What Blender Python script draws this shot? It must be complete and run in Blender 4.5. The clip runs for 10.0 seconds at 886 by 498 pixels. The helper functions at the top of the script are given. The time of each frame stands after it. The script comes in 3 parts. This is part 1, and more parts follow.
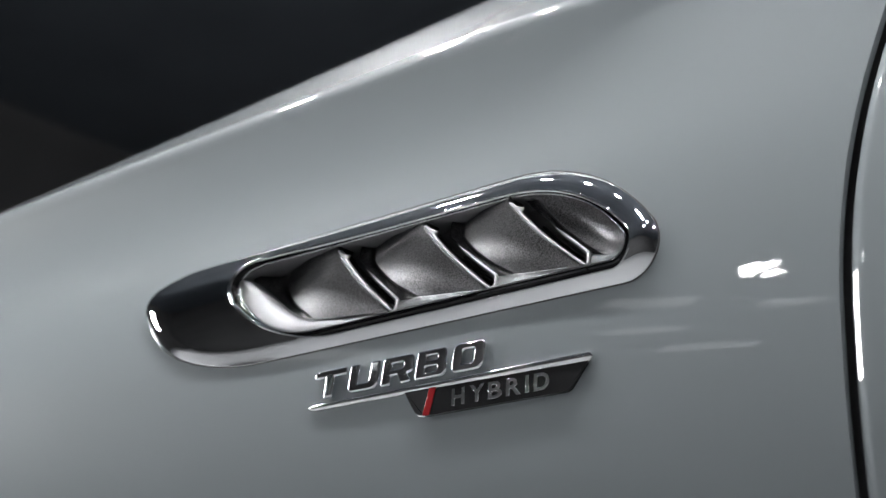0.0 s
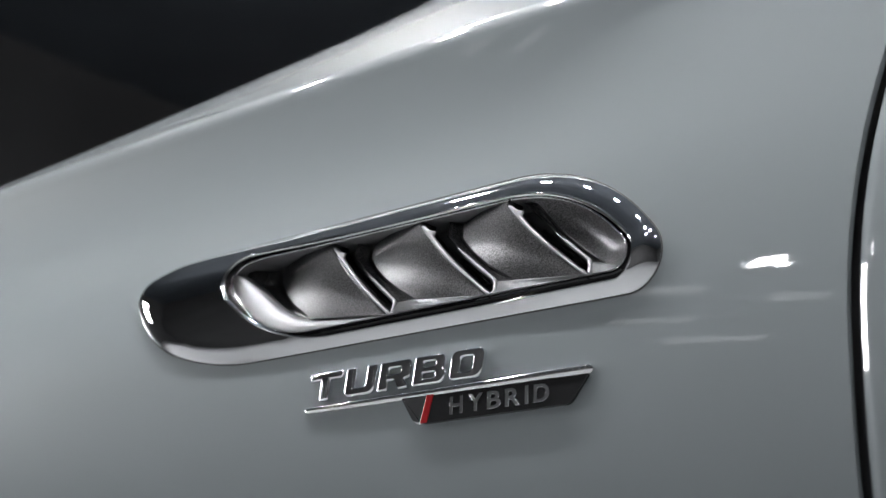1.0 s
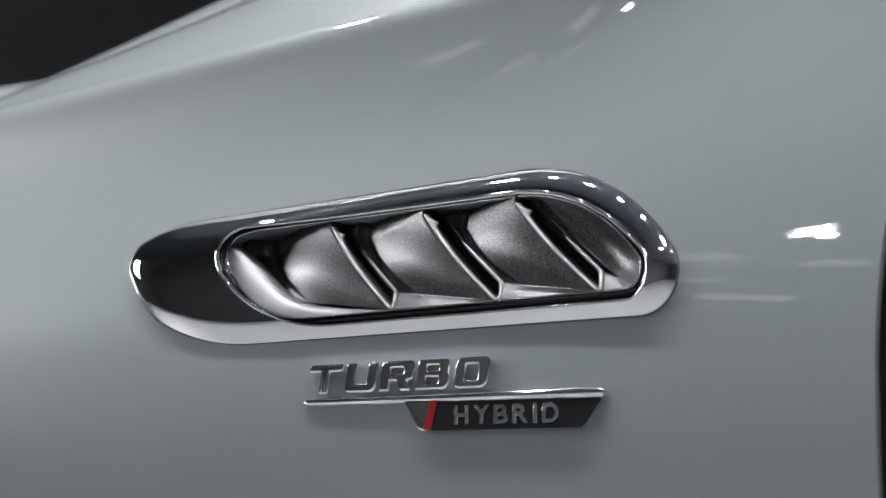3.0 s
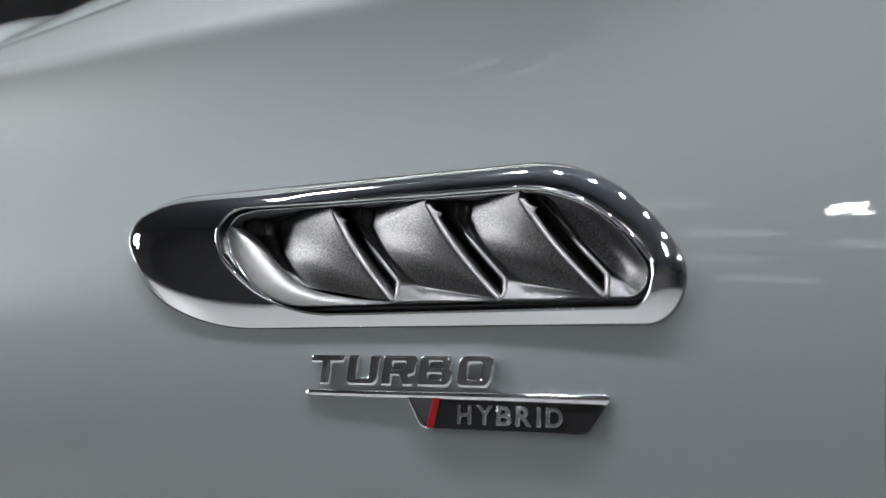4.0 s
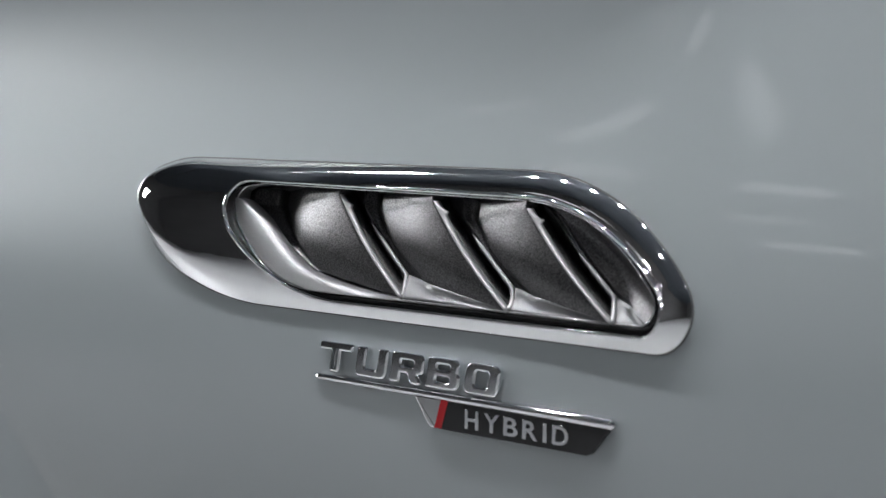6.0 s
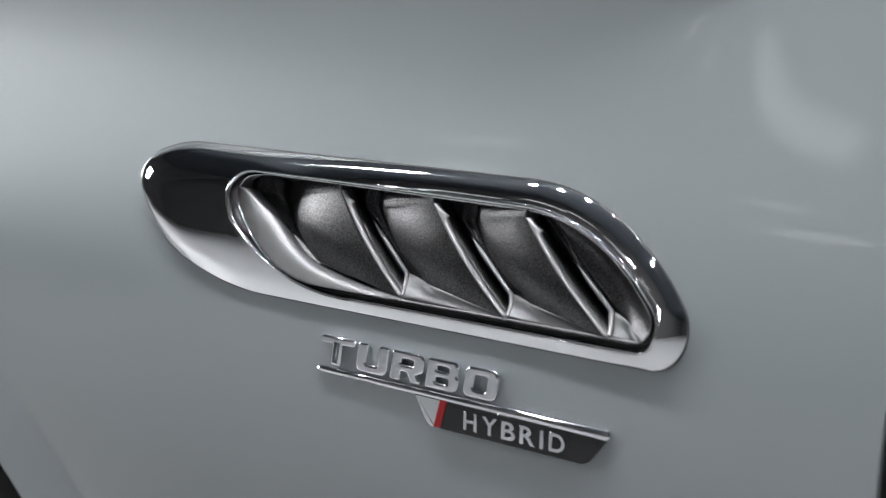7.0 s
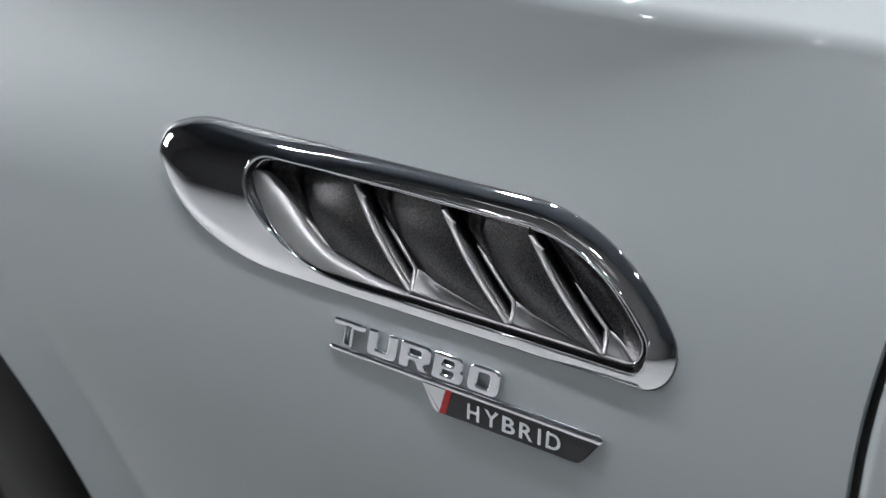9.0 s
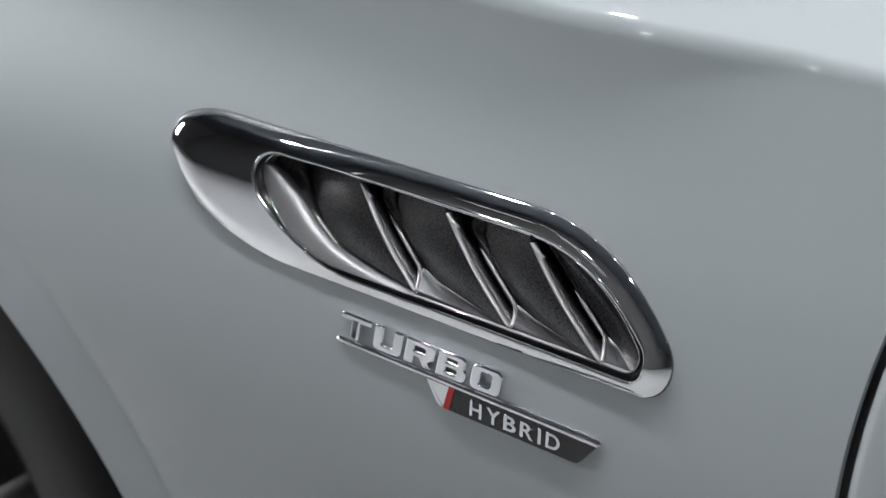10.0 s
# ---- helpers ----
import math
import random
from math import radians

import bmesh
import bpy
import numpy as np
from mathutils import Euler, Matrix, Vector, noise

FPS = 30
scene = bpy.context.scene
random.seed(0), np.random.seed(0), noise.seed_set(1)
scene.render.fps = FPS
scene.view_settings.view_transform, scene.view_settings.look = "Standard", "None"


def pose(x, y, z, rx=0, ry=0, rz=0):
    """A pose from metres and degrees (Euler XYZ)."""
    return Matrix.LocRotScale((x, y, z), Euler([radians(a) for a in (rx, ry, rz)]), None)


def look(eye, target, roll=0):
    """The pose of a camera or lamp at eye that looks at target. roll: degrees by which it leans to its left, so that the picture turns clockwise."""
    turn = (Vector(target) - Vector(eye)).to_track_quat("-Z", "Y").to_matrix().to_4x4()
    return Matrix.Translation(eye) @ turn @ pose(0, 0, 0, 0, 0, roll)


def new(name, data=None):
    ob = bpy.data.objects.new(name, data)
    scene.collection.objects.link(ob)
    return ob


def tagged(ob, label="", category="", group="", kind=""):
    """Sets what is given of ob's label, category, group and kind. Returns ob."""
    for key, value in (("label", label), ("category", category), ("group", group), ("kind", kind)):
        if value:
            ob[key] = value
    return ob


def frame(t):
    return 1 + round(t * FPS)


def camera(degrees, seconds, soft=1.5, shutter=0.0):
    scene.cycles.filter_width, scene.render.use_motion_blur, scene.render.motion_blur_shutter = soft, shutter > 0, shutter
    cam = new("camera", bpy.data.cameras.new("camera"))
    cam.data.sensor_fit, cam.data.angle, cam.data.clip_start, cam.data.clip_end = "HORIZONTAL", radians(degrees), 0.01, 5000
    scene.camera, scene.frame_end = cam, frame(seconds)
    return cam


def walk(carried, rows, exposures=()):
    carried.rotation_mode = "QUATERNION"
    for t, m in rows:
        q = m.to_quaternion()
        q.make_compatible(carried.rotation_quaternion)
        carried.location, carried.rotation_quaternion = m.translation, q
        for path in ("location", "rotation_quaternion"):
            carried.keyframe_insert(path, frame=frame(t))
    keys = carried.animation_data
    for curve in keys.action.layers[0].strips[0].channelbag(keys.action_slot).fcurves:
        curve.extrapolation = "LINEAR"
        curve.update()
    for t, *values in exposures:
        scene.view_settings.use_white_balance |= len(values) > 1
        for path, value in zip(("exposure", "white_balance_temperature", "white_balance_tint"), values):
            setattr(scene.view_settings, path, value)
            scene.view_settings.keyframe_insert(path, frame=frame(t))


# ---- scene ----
cam = camera(28.0, 10.0, soft=1.4)
cam.data.dof.use_dof, cam.data.dof.focus_distance, cam.data.dof.aperture_fstop = True, 0.91, 10.0
PATH = [
    (0, (0.673, -0.678, 0.456), (-0.552, 0.752, 1.129), 2.1),
    (0.5, (0.671, -0.675, 0.473), (-0.561, 0.763, 1.118), 2.2),
    (1, (0.668, -0.675, 0.502), (-0.57, 0.78, 1.093), 2.0),
    (1.5, (0.665, -0.675, 0.532), (-0.581, 0.797, 1.063), 1.9),
    (2, (0.662, -0.668, 0.565), (-0.598, 0.814, 1.031), 1.8),
    (2.5, (0.658, -0.664, 0.6), (-0.613, 0.829, 0.993), 1.7),
    (4, (0.651, -0.648, 0.701), (-0.654, 0.859, 0.863), 1.5),
    (4.5, (0.653, -0.638, 0.732), (-0.67, 0.859, 0.822), 1.7),
    (5, (0.652, -0.639, 0.772), (-0.67, 0.862, 0.77), 1.3),
    (5.5, (0.651, -0.636, 0.809), (-0.673, 0.86, 0.72), 1.2),
    (7, (0.653, -0.637, 0.902), (-0.663, 0.839, 0.603), 1.7),
    (7.5, (0.654, -0.643, 0.942), (-0.648, 0.825, 0.556), 1.9),
    (8, (0.655, -0.656, 0.97), (-0.626, 0.814, 0.529), 2.2),
    (8.5, (0.656, -0.668, 1.01), (-0.603, 0.797, 0.493), 2.2),
    (9, (0.66, -0.674, 1.042), (-0.589, 0.778, 0.466), 2.4),
    (9.5, (0.661, -0.682, 1.078), (-0.57, 0.759, 0.438), 2.5),
    (10, (0.666, -0.676, 1.1), (-0.569, 0.742, 0.419), 2.6),
]
walk(cam, [(t, look(eye, target, roll)) for t, eye, target, roll in PATH])

FLOOR = -0.08          # the studio floor; the badge's bar lies 0.78 m above it

# ---- light: a dark studio with ceiling panels ----
world = bpy.data.worlds.new("studio_dark")
scene.world = world
world.use_nodes = True
world.node_tree.nodes["Background"].inputs[0].default_value = (0.012, 0.013, 0.014, 1)
world.node_tree.nodes["Background"].inputs[1].default_value = 1.0
scene.view_settings.exposure = 0.24


# ---- materials ----
def node_material(name):
    m = bpy.data.materials.new(name)
    m.use_nodes = True
    return m, m.node_tree.nodes, m.node_tree.links, m.node_tree.nodes["Principled BSDF"]


def surface(name, colour, rough=0.5, metal=0.0, grain=0.0, scale=400.0, spread=0.0, broad=6.0, coat=0.0, rough_spread=0.0, bump_distance=0.0005):
    """A plain surface with two scales of variation in colour and gloss, and fine relief."""
    m, nodes, links, bsdf = node_material(name)
    bsdf.inputs["Base Color"].default_value = (*colour, 1)
    bsdf.inputs["Roughness"].default_value = rough
    bsdf.inputs["Metallic"].default_value = metal
    bsdf.inputs["Coat Weight"].default_value = coat
    bsdf.inputs["Coat Roughness"].default_value = 0.02
    coords = nodes.new("ShaderNodeTexCoord")
    if spread or rough_spread:
        big = nodes.new("ShaderNodeTexNoise")
        big.inputs["Scale"].default_value, big.inputs["Detail"].default_value = broad, 6
        links.new(coords.outputs["Object"], big.inputs["Vector"])
        if spread:
            mix = nodes.new("ShaderNodeMix")
            mix.data_type = "RGBA"
            mix.inputs[6].default_value = (*[c * (1 - spread) for c in colour], 1)
            mix.inputs[7].default_value = (*[min(1, c * (1 + spread)) for c in colour], 1)
            links.new(big.outputs[0], mix.inputs[0])
            links.new(mix.outputs[2], bsdf.inputs["Base Color"])
        if rough_spread:
            span = nodes.new("ShaderNodeMapRange")
            span.inputs[3].default_value, span.inputs[4].default_value = max(0.0, rough - rough_spread), rough + rough_spread
            links.new(big.outputs[0], span.inputs[0])
            links.new(span.outputs[0], bsdf.inputs["Roughness"])
    if grain:
        fine = nodes.new("ShaderNodeTexNoise")
        fine.inputs["Scale"].default_value, fine.inputs["Detail"].default_value = scale, 4
        links.new(coords.outputs["Object"], fine.inputs["Vector"])
        bump = nodes.new("ShaderNodeBump")
        bump.inputs["Strength"].default_value, bump.inputs["Distance"].default_value = grain, bump_distance
        links.new(fine.outputs[0], bump.inputs["Height"])
        links.new(bump.outputs[0], bsdf.inputs["Normal"])
    return m


def glow(name, colour, strength):
    m, nodes, links, bsdf = node_material(name)
    bsdf.inputs["Base Color"].default_value = (0.8, 0.8, 0.8, 1)
    bsdf.inputs["Emission Color"].default_value = (*colour, 1)
    bsdf.inputs["Emission Strength"].default_value = strength
    return m


def paint_material():
    """Solid light grey car paint: a soft base under a clear coat with a slight orange peel."""
    m, nodes, links, bsdf = node_material("grey_paint")
    coords = nodes.new("ShaderNodeTexCoord")
    big = nodes.new("ShaderNodeTexNoise")
    big.inputs["Scale"].default_value, big.inputs["Detail"].default_value = 5, 4
    links.new(coords.outputs["Object"], big.inputs["Vector"])
    mix = nodes.new("ShaderNodeMix")
    mix.data_type = "RGBA"
    mix.inputs[6].default_value, mix.inputs[7].default_value = (0.284, 0.313, 0.324, 1), (0.298, 0.328, 0.339, 1)
    links.new(big.outputs[0], mix.inputs[0])
    links.new(mix.outputs[2], bsdf.inputs["Base Color"])
    bsdf.inputs["Roughness"].default_value = 0.42
    bsdf.inputs["Specular IOR Level"].default_value = 0.12
    bsdf.inputs["Coat Weight"].default_value = 1.0
    bsdf.inputs["Coat Roughness"].default_value = 0.02
    bsdf.inputs["Coat IOR"].default_value = 1.75
    peel = nodes.new("ShaderNodeTexNoise")
    peel.inputs["Scale"].default_value, peel.inputs["Detail"].default_value = 160, 2
    links.new(coords.outputs["Object"], peel.inputs["Vector"])
    bump = nodes.new("ShaderNodeBump")
    bump.inputs["Strength"].default_value, bump.inputs["Distance"].default_value = 0.05, 0.0003
    links.new(peel.outputs[0], bump.inputs["Height"])
    links.new(bump.outputs[0], bsdf.inputs["Coat Normal"])
    return m


def flaked(name, colour, rough):
    """Dark metallic lacquer full of fine bright flakes, over a slightly scuffed grain."""
    m, nodes, links, bsdf = node_material(name)
    coords = nodes.new("ShaderNodeTexCoord")
    fine = nodes.new("ShaderNodeTexNoise")
    fine.inputs["Scale"].default_value, fine.inputs["Detail"].default_value = 1500, 2
    ramp = nodes.new("ShaderNodeValToRGB")
    ramp.color_ramp.elements[0].position, ramp.color_ramp.elements[0].color = 0.40, (*[c * 0.55 for c in colour], 1)
    ramp.color_ramp.elements[1].position, ramp.color_ramp.elements[1].color = 0.62, (*[c * 1.6 for c in colour], 1)
    scuff = nodes.new("ShaderNodeTexNoise")
    scuff.inputs["Scale"].default_value, scuff.inputs["Detail"].default_value = 70, 5
    span = nodes.new("ShaderNodeMapRange")
    span.inputs[3].default_value, span.inputs[4].default_value = rough - 0.05, rough + 0.07
    bump = nodes.new("ShaderNodeBump")
    bump.inputs["Strength"].default_value, bump.inputs["Distance"].default_value = 0.45, 0.0001
    mottle = nodes.new("ShaderNodeTexNoise")
    mottle.inputs["Scale"].default_value, mottle.inputs["Detail"].default_value = 1000, 4
    dents = nodes.new("ShaderNodeBump")
    dents.inputs["Strength"].default_value, dents.inputs["Distance"].default_value = 0.4, 0.0004
    for node in (fine, scuff, mottle):
        links.new(coords.outputs["Object"], node.inputs["Vector"])
    links.new(mottle.outputs[0], dents.inputs["Height"])
    links.new(dents.outputs[0], bump.inputs["Normal"])
    links.new(fine.outputs[0], ramp.inputs[0])
    links.new(ramp.outputs[0], bsdf.inputs["Base Color"])
    links.new(scuff.outputs[0], span.inputs[0])
    links.new(span.outputs[0], bsdf.inputs["Roughness"])
    links.new(fine.outputs[0], bump.inputs["Height"])
    links.new(bump.outputs[0], bsdf.inputs["Normal"])
    bsdf.inputs["Metallic"].default_value = 1.0
    return m


PAINT = paint_material()
CHROME = surface("chrome", (0.86, 0.87, 0.88), rough=0.03, metal=1.0, rough_spread=0.012, broad=30)
SATIN = surface("satin_silver_plastic", (0.2, 0.203, 0.208), rough=0.45, metal=0.75, grain=0.35, scale=1900, spread=0.1, broad=45, rough_spread=0.06, bump_distance=0.00012)
EDGE = surface("worn_silver_edge", (0.37, 0.37, 0.38), rough=0.45, metal=0.4, grain=0.3, scale=1900, spread=0.12, broad=80, rough_spread=0.08, bump_distance=0.00012)
BLADE = flaked("grained_grey_plastic", (0.076, 0.076, 0.078), 0.31)
LEDGE = surface("dull_silver_plastic", (0.08, 0.082, 0.085), rough=0.36, metal=1.0, grain=0.35, scale=1900, spread=0.15, broad=60, rough_spread=0.06, bump_distance=0.00012)
WELL = surface("dark_grey_moulding", (0.27, 0.27, 0.275), rough=0.55, grain=0.3, scale=900, spread=0.2, broad=60, bump_distance=0.0002)
DARK = surface("black_plastic", (0.065, 0.065, 0.067), rough=0.5, grain=0.3, scale=900, spread=0.2, broad=40, bump_distance=0.0002)
GLOSS_BLACK = surface("gloss_black_enamel", (0.018, 0.018, 0.019), rough=0.12, spread=0.15, broad=60, rough_spread=0.03)
RED = surface("red_enamel", (0.29, 0.014, 0.017), rough=0.18, spread=0.08, broad=80)
LETTER = surface("polished_letter_metal", (0.88, 0.90, 0.92), rough=0.035, metal=1.0, rough_spread=0.012, broad=120)
RUBBER = surface("tyre_rubber", (0.013, 0.013, 0.0134), rough=0.75, grain=0.5, scale=300, spread=0.25, broad=25)
ALLOY = surface("dark_alloy", (0.007, 0.007, 0.0075), rough=0.6, metal=0.2, spread=0.1, broad=20)
FLOOR_COAT = surface("pale_studio_floor", (0.29, 0.296, 0.302), rough=0.45, spread=0.08, broad=1.2, grain=0.05, scale=60)
CURTAIN = surface("black_studio_wall", (0.09, 0.09, 0.092), rough=0.9, spread=0.25, broad=1.5)
LAMP_WHITE = glow("lamp_panel", (0.98, 0.98, 1.0), 80)
LAMP_TALL = glow("tall_lamp_panel", (0.98, 0.98, 1.0), 42)
LAMP_SOFT = glow("lamp_panel_dim", (0.95, 0.98, 1.0), 0.36)
LAMP_ROW = glow("row_spot_lens", (0.98, 0.98, 1.0), 740)
CEILING = surface("dark_blue_grey_ceiling", (0.085, 0.098, 0.115), rough=0.9, spread=0.25, broad=1.5)
CASE = surface("lamp_casing", (0.03, 0.03, 0.03), rough=0.5, spread=0.2, broad=10)


# ---- small helpers ----
def mesh_from(bm, name, material, smooth=True):
    bmesh.ops.recalc_face_normals(bm, faces=bm.faces)
    me = bpy.data.meshes.new(name)
    bm.to_mesh(me)
    bm.free()
    me.materials.append(material)
    for p in me.polygons:
        p.use_smooth = smooth
    return me


def part(name, bm, material, parent=None, label="", smooth=True):
    ob = new(name, mesh_from(bm, name, material, smooth))
    ob.parent = parent
    return tagged(ob, label)


def sharp_by_angle(ob, degrees=35):
    bm = bmesh.new()
    bm.from_mesh(ob.data)
    for e in bm.edges:
        if len(e.link_faces) == 2 and e.calc_face_angle() > radians(degrees):
            e.smooth = False
    bm.to_mesh(ob.data)
    bm.free()


def box(bm, x0, x1, y0, y1, z0, z1, bevel=0.0):
    made = bmesh.ops.create_cube(bm, size=1.0, matrix=Matrix.LocRotScale(((x0 + x1) / 2, (y0 + y1) / 2, (z0 + z1) / 2), None, (x1 - x0, y1 - y0, z1 - z0)))
    if bevel:
        edges = {e for v in made["verts"] for e in v.link_edges}
        bmesh.ops.bevel(bm, geom=list(edges), offset=bevel, segments=2, affect="EDGES", clamp_overlap=True)
    return bm


def loft(bm, rings, closed=True, caps=(False, False)):
    """Joins rows of points into a skin."""
    rows = [[bm.verts.new(p) for p in ring] for ring in rings]
    n = len(rows[0])
    for a, b in zip(rows, rows[1:]):
        for i in range(n if closed else n - 1):
            j = (i + 1) % n
            bm.faces.new((a[i], a[j], b[j], b[i]))
    for row, cap in zip((rows[0], rows[-1]), caps):
        if cap:
            bm.faces.new(row)
    return rows


def rounded(corners, step=0.004, arc=14, straight=0):
    """A closed outline in (x, z) from corners (x, z, radius), rounded; its straights are cut by length, or each into `straight` pieces."""
    out = []
    n = len(corners)
    for i in range(n):
        p0, p1, p2 = (Vector(corners[(i + k) % n][:2]) for k in (-1, 0, 1))
        r = corners[i][2]
        a, b = (p0 - p1).normalized(), (p2 - p1).normalized()
        half = a.angle(b) / 2
        reach = r / math.tan(half)
        centre = p1 + (a + b).normalized() * (r / math.sin(half))
        s, e = p1 + a * reach, p1 + b * reach
        a0, a1 = math.atan2(*(s - centre).yx), math.atan2(*(e - centre).yx)
        d = (a1 - a0 + math.pi) % (2 * math.pi) - math.pi
        out.append([(centre.x + r * math.cos(a0 + d * k / arc), centre.y + r * math.sin(a0 + d * k / arc)) for k in range(arc + 1)])
    full = []
    for here, then in zip(out, out[1:] + out[:1]):
        (x0, z0), (x1, z1) = here[-1], then[0]
        n = straight or max(1, int(math.hypot(x1 - x0, z1 - z0) / step))
        full += here[:-1] + [(x0 + (x1 - x0) * k / n, z0 + (z1 - z0) * k / n) for k in range(n)]
    return full


def smoothstep(a, b, v):
    t = min(1.0, max(0.0, (v - a) / (b - a)))
    return t * t * (3 - 2 * t)


def tube(bm, path, radius, sides=8, closed=False):
    """A round rod along a path of points; radius may be one number or one a point."""
    path = [Vector(p) for p in path]
    n = len(path)
    rings = []
    for i, p in enumerate(path):
        a = path[(i - 1) % n] if closed or i else path[0]
        b = path[(i + 1) % n] if closed or i < n - 1 else path[-1]
        ahead = (b - a).normalized()
        side = ahead.cross(Vector((0, 1, 0)))
        side = side.normalized() if side.length > 1e-6 else Vector((1, 0, 0))
        up = side.cross(ahead)
        r = radius[i] if isinstance(radius, (list, tuple)) else radius
        rings.append([p + (side * math.cos(q) + up * math.sin(q)) * r for q in (2 * math.pi * k / sides for k in range(sides))])
    if closed:
        rings.append(rings[0])
        loft(bm, rings)
        bmesh.ops.remove_doubles(bm, verts=bm.verts, dist=1e-6)
    else:
        loft(bm, rings, caps=(True, True))
    return bm


# ---- the shape of the car's flank ----
ARCH = (-0.622, 0.300)     # centre of the wheel arch (x, z)
ARCH_R = 0.4385
CREST = 0.905              # where the flank ends and the shoulder begins


def flank(x, z):
    """Depth y of the car's skin at (x, z), below the shoulder."""
    up = max(0.0, z - 0.724)
    y = 0.95 * min(up, 0.096) ** 2
    if up > 0.096:
        rear = smoothstep(0.08, 0.28, x)
        v = min(up - 0.096, 0.042 + 0.043 * rear)
        y += 0.182 * v - 2.17 * (1 - rear) * v * v
    bent = min(1.0, max(0.0, (x + 0.05) / 0.30))
    y += smoothstep(0.735, 0.90, z) * ((0.28 - x) + 0.12 * (bent ** 3 - bent ** 4 / 2) + 0.4 * max(0.0, x - 0.25)) * 0.052
    # the skin turns out again below the crease, more so towards the front
    y -= 0.8 * smoothstep(0.28, 0.08, x) * max(0.0, z - 0.855) ** 2
    low = max(0.0, 0.722 - z)
    y += low * low if low < 0.12 else 0.0144 + 0.24 * (low - 0.12)
    # the arch swells outwards, and more so in a narrow band along its edge
    r = math.hypot(x - ARCH[0], z - ARCH[1])
    y -= 0.004 * smoothstep(ARCH_R + 0.26, ARCH_R + 0.043, r) * smoothstep(0.82, 0.68, z)
    y -= 0.29 * max(0.0, min(ARCH_R + 0.043 - r, 0.06)) if z < 0.72 else 0.0
    return y


def ridge(x):
    """(y, z) of the upper ridge, where the bonnet begins; it runs out into the shoulder towards the front."""
    c = x if x < -0.05 else -0.05 + 0.12 * math.tanh((x + 0.05) / 0.12)
    y0 = flank(x, CREST)
    return max(0.233 + 0.2732 * c, y0 + 0.03), max(1.0766 + 0.3139 * c, CREST + 0.016)


def over_top(x, count=12):
    """Points (y, z) from the top of the flank over the shoulder to the ridge."""
    y0 = flank(x, CREST)
    ya, za = ridge(x)
    start, bend = Vector((y0, CREST)), Vector((y0 + 0.0005, CREST + 0.0070))
    way = (Vector((ya, za)) - bend)
    land = bend + way.normalized() * 0.006
    out = []
    for k in range(1, 9):
        t = k / 8
        out.append(start * (1 - t) ** 2 + bend * 2 * t * (1 - t) + land * t * t)
    for k in range(1, count + 1):
        t = k / count
        p = land.lerp(Vector((ya, za)), t)
        out.append(p + Vector((-0.6, 0.8)) * 0.006 * math.sin(math.pi * t))
    return [(p.x, p.y) for p in out]


def top_profile(x, u):
    """(y, z) of the bonnet, u from 0 at the ridge to 1 in the middle."""
    y, z = ridge(x)
    d = u * (0.92 - y)
    return y + d, z + 0.1355 * (1 - math.exp(-d / 0.128)) - 0.0712 * d


def gap_x(z):
    """The front edge of the door."""
    return 0.325 + 0.55 * max(0.0, z - 0.69) ** 2 * 1.6 - 0.022 * max(0.0, 0.69 - z) 


def skin(x_of, z_rows, cols):
    """A sheet of the flank between x_of(z, 0) and x_of(z, 1)."""
    return [[(x_of(z, s / cols), flank(x_of(z, s / cols), z), z) for s in range(cols + 1)] for z in z_rows]


# ---- the studio ----
def studio():
    x0, x1, y0, y1, z1 = -6.0, 6.5, -4.0, 6.0, 3.9
    t = 0.2
    bm = box(bmesh.new(), x0, x1, y0, y1, FLOOR - t, FLOOR)
    tagged(part("floor", bm, FLOOR_COAT, smooth=False), "pale grey coated concrete studio floor", "floor", kind="structure")
    bm = box(bmesh.new(), x0, x1, y0, y1, z1, z1 + t)
    tagged(part("ceiling", bm, CEILING, smooth=False), "dark blue-grey painted studio ceiling", "ceiling", kind="structure")
    for name, b in (("wall_west", (x0 - t, x0, y0 - t, y1 + t)), ("wall_east", (x1, x1 + t, y0 - t, y1 + t)), ("wall_south", (x0, x1, y0 - t, y0)), ("wall_north", (x0, x1, y1, y1 + t))):
        bm = box(bmesh.new(), *b, FLOOR - t, z1 + t)
        tagged(part(name, bm, CURTAIN, smooth=False), "matt black studio wall behind the car", "wall", kind="structure")


studio()

# lamps: x, y, z, width, depth, 0 dim, 1 bright, 2 spot, 3 tall panel
LAMPS = [(-2.65 + 0.58 * i, -0.63, 3.5, 0.085, 0.085, 2) for i in range(7)]
LAMPS += [(-4.4, -1.35, 1.93, 0.60, 1.0, 3)]
LAMPS += [(0.6, -1.5, 3.5, 0.055, 0.055, 2)]
LAMPS += [(0.2, 0.9, 3.5, 0.1, 0.1, 2), (-2.0, 1.2, 3.5, 0.11, 0.11, 2)]
LAMPS += [(x, -0.75, z, 0.06, 0.06, 2) for x, z in ((1.9, 3.5), (3.0, 3.5), (4.2, 3.4), (5.4, 2.9))]
LAMPS += [(-1.77, -3.55, 2.20, 0.09, 0.09, 1), (-1.71, -3.55, 2.125, 0.045, 0.03, 1)]
LAMPS += [(-3.5, -3.6, 2.25, 0.40, 0.09, 0), (-3.0, -3.6, 2.45, 0.40, 0.09, 0),
          (-2.15, -3.6, 2.1, 0.3, 0.08, 0), (-1.7, -3.7, 1.85, 0.2, 0.07, 0), (-1.95, -3.7, 1.55, 0.3, 0.06, 0), (-2.2, -3.7, 1.85, 0.25, 0.05, 0)]
LAMPS += [(-2.65, -3.75, 2.65, 0.35, 0.08, 0)]


